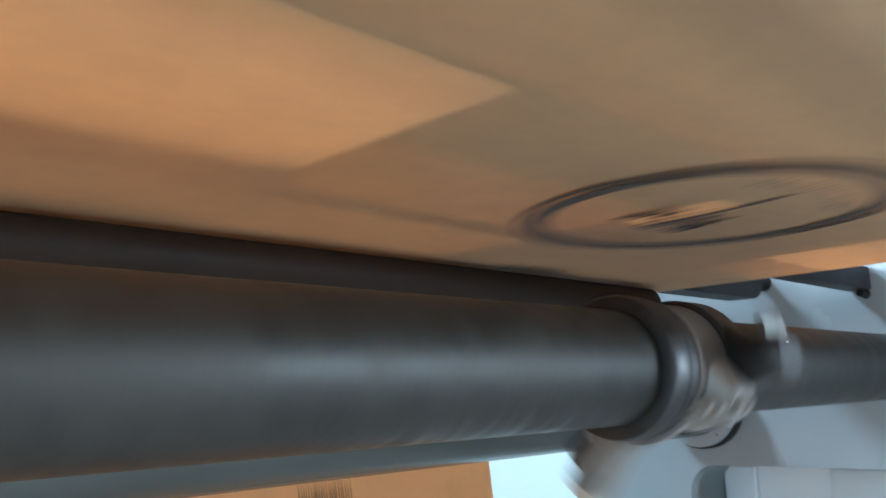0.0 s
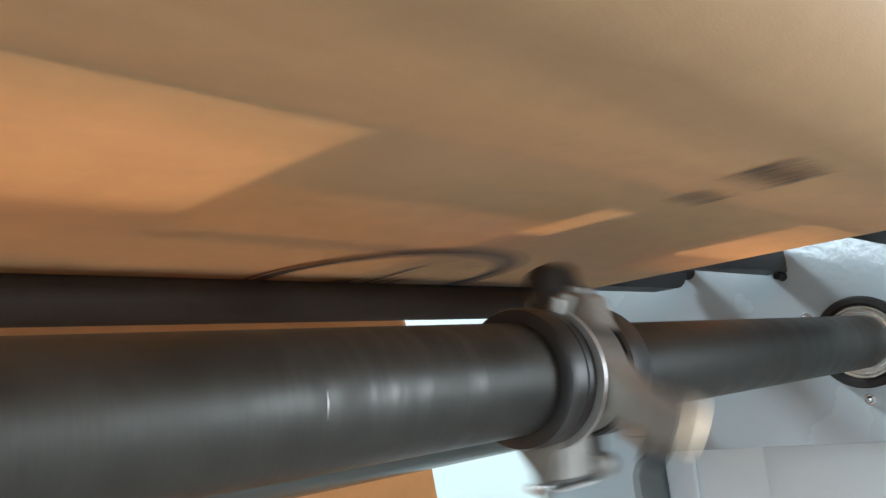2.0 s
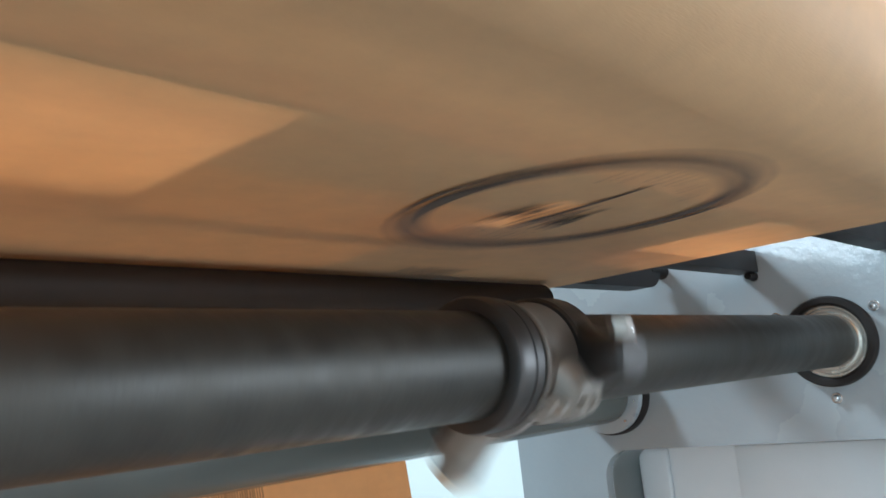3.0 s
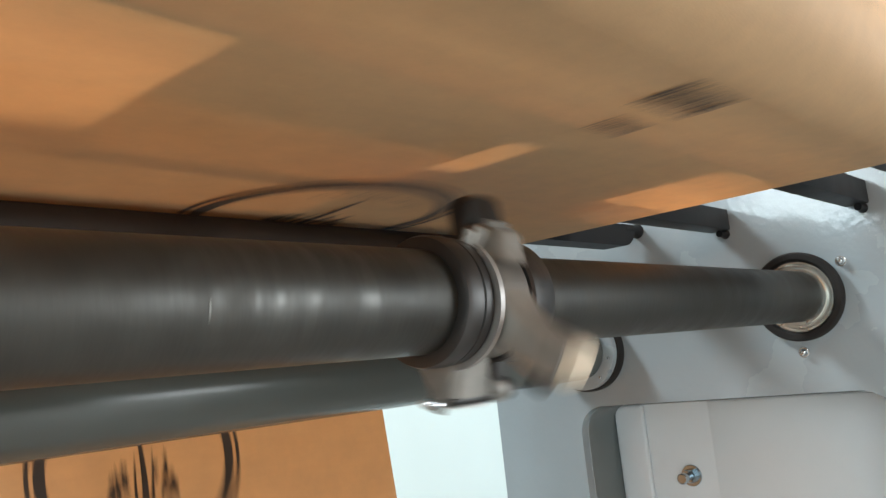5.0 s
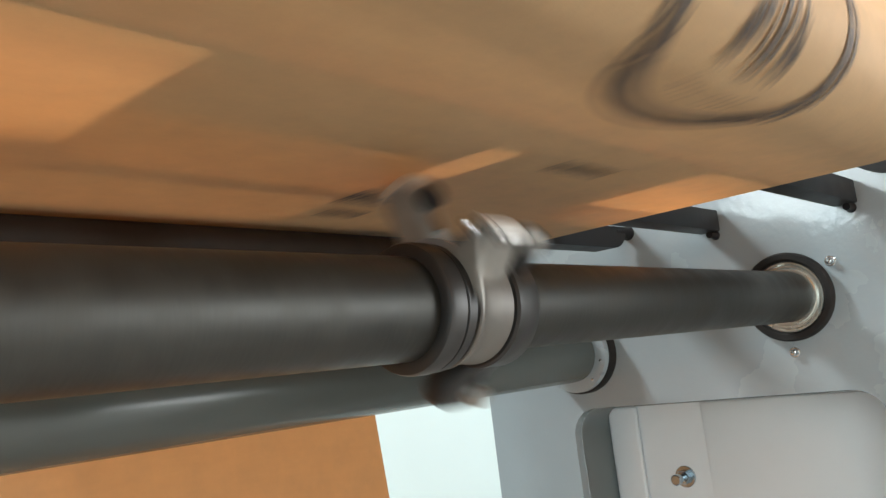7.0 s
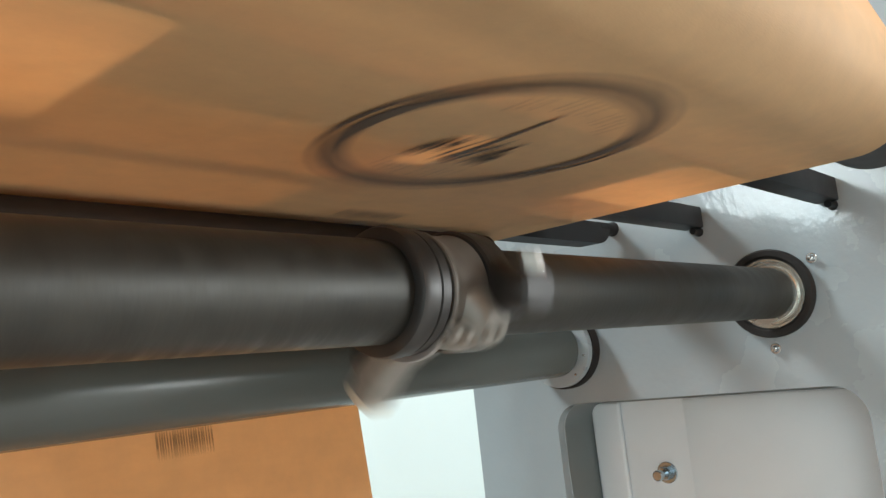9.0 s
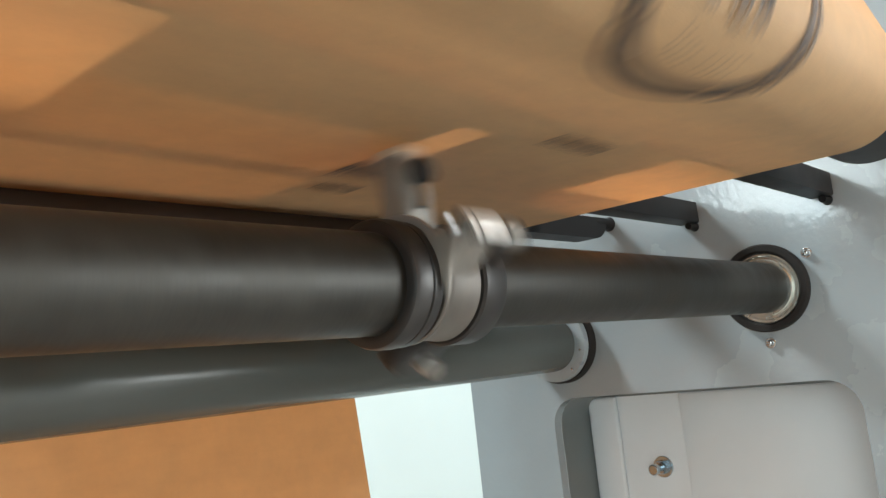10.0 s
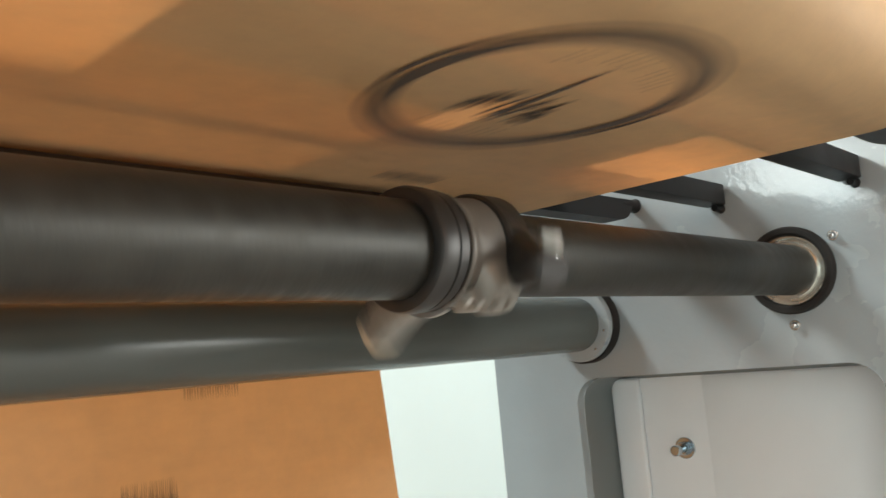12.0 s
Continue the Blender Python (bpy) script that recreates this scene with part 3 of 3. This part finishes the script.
def turning_shaft():
    ob = empty("turning_shaft", "dark steel shaft with a grey metal clamp turning in its bearing", "shaft")
    part("shaft", solid([(-0.56, 0.0252), (-0.0, 0.0252), (0.03, 0.0252)], 96), STEEL_DARK, ob)
    part("sleeve", solid([(-1.6, 0.0266), (-0.546, 0.0266), (-0.543, 0.0262)], 96), SLEEVE, ob)
    part("stop_ring", lathe([(-0.5570, 0.0262), (-0.5570, 0.0312), (-0.5562, 0.0328), (-0.5535, 0.0338), (-0.5455, 0.0338), (-0.5446, 0.0322), (-0.5436, 0.0322), (-0.5430, 0.0332), (-0.5372, 0.0332), (-0.5362, 0.0316), (-0.5345, 0.0310), (-0.5345, 0.0254)], 72), COLLAR, ob, "dark split stop ring")
    clamp = part("clamp_band", lathe([(-0.5330, 0.0254), (-0.5330, 0.0316), (-0.5322, 0.0324), (-0.5306, 0.0324), (-0.5290, 0.0312), (-0.5235, 0.0305), (-0.5120, 0.0305), (-0.5062, 0.0313), (-0.5046, 0.0313), (-0.5040, 0.0306), (-0.5040, 0.0254)], 72), BAND, ob, "dull grey cast clamp band")
    part("end_ring", lathe([(-0.5035, 0.0254), (-0.5035, 0.0325), (-0.5020, 0.0338), (-0.4850, 0.0338), (-0.4830, 0.0325), (-0.4830, 0.0254)], 72), COLLAR, ob, "dark end ring")
    # a short nick on one side of the sleeve
    bm = box(NICK_X, NICK_X + 0.0008, 0.0262, 0.02675, -0.0022, 0.0022)
    bm.transform(pose(0, 0, 0, -20))
    part("nick", bm, WORN, ob, "short bright nick")
    # bright guard rim round part of the band
    bm = bmesh.new()
    prev = None
    for k in range(25):
        t = radians(-75 + 150 * k / 24)
        h = 0.0354 + 0.0014 * math.sin(math.pi * k / 24)
        cur = [bm.verts.new((x, r * math.cos(t), r * math.sin(t))) for x, r in ((-0.5350, 0.0300), (-0.5362, h), (-0.5332, h + 0.0003), (-0.5325, 0.0300))]
        if prev:
            for q in range(4):
                bm.faces.new((prev[q], prev[(q + 1) % 4], cur[(q + 1) % 4], cur[q]))
        else:
            bm.faces.new(cur)
        prev = cur
    bm.faces.new(prev)
    part("guard_rim", bm, RIM, ob, "bright steel guard rim")
    # long finger: it grows out of the band, narrows to a waist and ends in a broad worn pad
    arm = part("finger", loft(0, [(0.0262, -0.0060, 0.0140, -0.5322, -0.5048), (0.0315, -0.0040, 0.0124, -0.5318, -0.5046), (0.0375, -0.0020, 0.0110, -0.5302, -0.5052), (0.0460, 0.0, 0.0102, -0.5292, -0.5068),
                                  (0.0560, 0.0, 0.0096, -0.5292, -0.5080), (0.0660, 0.0, 0.0096, -0.5295, -0.5078), (0.0715, 0.0, 0.0095, -0.5294, -0.5078)], 0.32), CAST, ob, "long grey cast finger with a waist")
    part("pad", loft(0, [(0.0712, 0.0, 0.0094, -0.5290, -0.5080), (0.0760, 0.0, 0.0092, -0.5286, -0.5082), (0.0782, 0.0, 0.0080, -0.5272, -0.5094), (0.0790, 0.0, 0.0056, -0.5246, -0.5120)], 0.36), PAD, arm, "pale worn pad on the finger's end")
    part("pad_seam", loft(0, [(0.0704, 0.0, 0.0098, -0.5298, -0.5074), (0.0709, 0.0, 0.0098, -0.5298, -0.5074)], 0.32), RIM, arm, "dull steel edge below the pad")
    stub(arm, "boss", CAST, 0, 0.0600, 0.0098, -0.5188, "t", 0.0088, 0.005)
    stub(arm, "knob", RUBBER, 0, 0.0600, 0.0145, -0.5188, "t", 0.0072, 0.010, label="black rubber knob")
    stub(arm, "pin", BRIGHT, 0, 0.0480, 0.0125, -0.5188, "r", 0.0028, 0.016)
    # clamp ear: a tapered stem with a dark block and bright worn strips across its end
    ear = part("ear", loft(EAR, [(0.0270, 0.002, 0.0105, -0.5335, -0.5035), (0.0330, 0.001, 0.0086, -0.5340, -0.5035), (0.0420, 0.0, 0.0072, -0.5344, -0.5028), (0.0520, 0.0, 0.0068, -0.5344, -0.5020)]), CAST, ob, "dull grey tapered clamp ear")
    finger(ear, "bolt_block", COLLAR, EAR, 0.0500, 0.0552, 0.0074, -0.5350, -0.4995, 0.0018, "dark steel bolt block")
    finger(ear, "bright_strip", STRIP_STEEL, EAR, 0.0532, 0.0560, 0.0064, -0.5322, -0.5268, 0.0010, "bright worn strip")
    finger(ear, "bright_strip", STRIP_STEEL, EAR, 0.0532, 0.0560, 0.0064, -0.5252, -0.5035, 0.0010, "bright worn strip")
    stub(ear, "bolt_head", CAST, EAR, 0.0490, 0.0, -0.4935, "x", 0.0072, 0.013, label="round grey bolt head")
    stub(ear, "bolt_cap", COLLAR, EAR, 0.0490, 0.0, -0.4840, "x", 0.0064, 0.006, label="dark bolt cap")
    stub(ear, "pin", BRIGHT, EAR, 0.0525, 0.0, -0.5420, "x", 0.0025, 0.013)
    finger(ob, "cheek", COLLAR, EAR + 2, 0.0300, 0.0480, 0.0075, -0.4985, -0.4890, 0.006, "dark cheek of the clamp ear")
    part("fin", loft(EAR + 1, [(0.0280, 0.006, 0.0190, -0.5392, -0.5346), (0.0360, 0.003, 0.0120, -0.5390, -0.5348), (0.0470, 0.0, 0.0060, -0.5390, -0.5352), (0.0580, 0.0, 0.0035, -0.5392, -0.5362)]), CAST, ob, "thin grey gusset fin")
    # lug with two bright bolts beside it
    lug = part("lug", loft(-97, [(0.0275, 0.002, 0.0190, -0.5240, -0.4970), (0.0330, 0.0, 0.0140, -0.5215, -0.4955), (0.0390, 0.0, 0.0115, -0.5200, -0.4950), (0.0418, 0.0, 0.0080, -0.5175, -0.4970)]), CAST, ob, "grey cast bolt lug")
    stub(clamp, "bolt_head", WORN_PALE, -93, 0.0355, 0.0, -0.5318, "r", 0.0031, 0.008, 6)
    stub(clamp, "bolt_head", WORN_PALE, -93, 0.0365, 0.0, -0.5246, "r", 0.0031, 0.010, 6)
    for x in (-0.5130, -0.5035):
        stub(lug, "bolt_head", CAST, -97, 0.0425, 0.0, x, "r", 0.0038, 0.005, 6)
    # dark counter arm with a bright bolt across its end
    lobe = part("lobe", loft(-128, [(0.0270, 0.0, 0.0200, -0.5020, -0.4830), (0.0350, 0.0, 0.0145, -0.5060, -0.4830), (0.0450, 0.0, 0.0115, -0.5100, -0.4830), (0.0550, 0.0, 0.0110, -0.5110, -0.4830), (0.0590, 0.0, 0.0080, -0.5090, -0.4850)]), COLLAR, ob, "dark counter arm")
    stub(lobe, "bolt_head", WORN_PALE, -128, 0.0480, -0.0148, -0.4900, "t", 0.0066, 0.009, 6, "bright bolt head across the arm")
    stub(lobe, "bolt_washer", BRIGHT, -128, 0.0480, -0.0108, -0.4900, "t", 0.0082, 0.0018)
    return ob


SHAFT = turning_shaft()
PHASE = -34.0
# the drive gains slowly on its nominal speed and drags once, in the sixth second: time, lead in metres of web
LEAD = [(0.0, -0.0195), (5.35, 0.0000), (5.70, -0.0245), (12.0, 0.0140)]


def lead(t):
    for (a, u), (b, v) in zip(LEAD, LEAD[1:]):
        if t <= b:
            return u + (v - u) * (t - a) / (b - a)
    return LEAD[-1][1]


def drive_time(t):
    return t + lead(t) / SPEED


# ---------------------------------------------------------------- what moves
def motions():
    # the cam drive runs a little unevenly within each turn
    turns = [drive_time(k / 30) / TURN for k in range(361)]
    walk(SHAFT, [(k / 30, pose(0, 0, 0, PHASE + 360 * turns[k] - 1.5 - 9 * math.cos(2 * math.pi * (turns[k] - 0.1)))) for k in range(361)])
    for piece, x, s0 in PIECES:
        rows = []
        for k in range(361):
            s = s0 + PITCH * turns[k]
            a, b = s - SPEED * 0.12, s + SPEED * 0.12
            if k % 6 == 0 or 160 <= k <= 172 or any(g[5] and g[0] - 0.003 < b and a < g[0] + g[1] + 0.003 for g in web.segs):
                rows.append((k / 30, piece_pose(x, s)))
        walk(piece, rows)


motions()
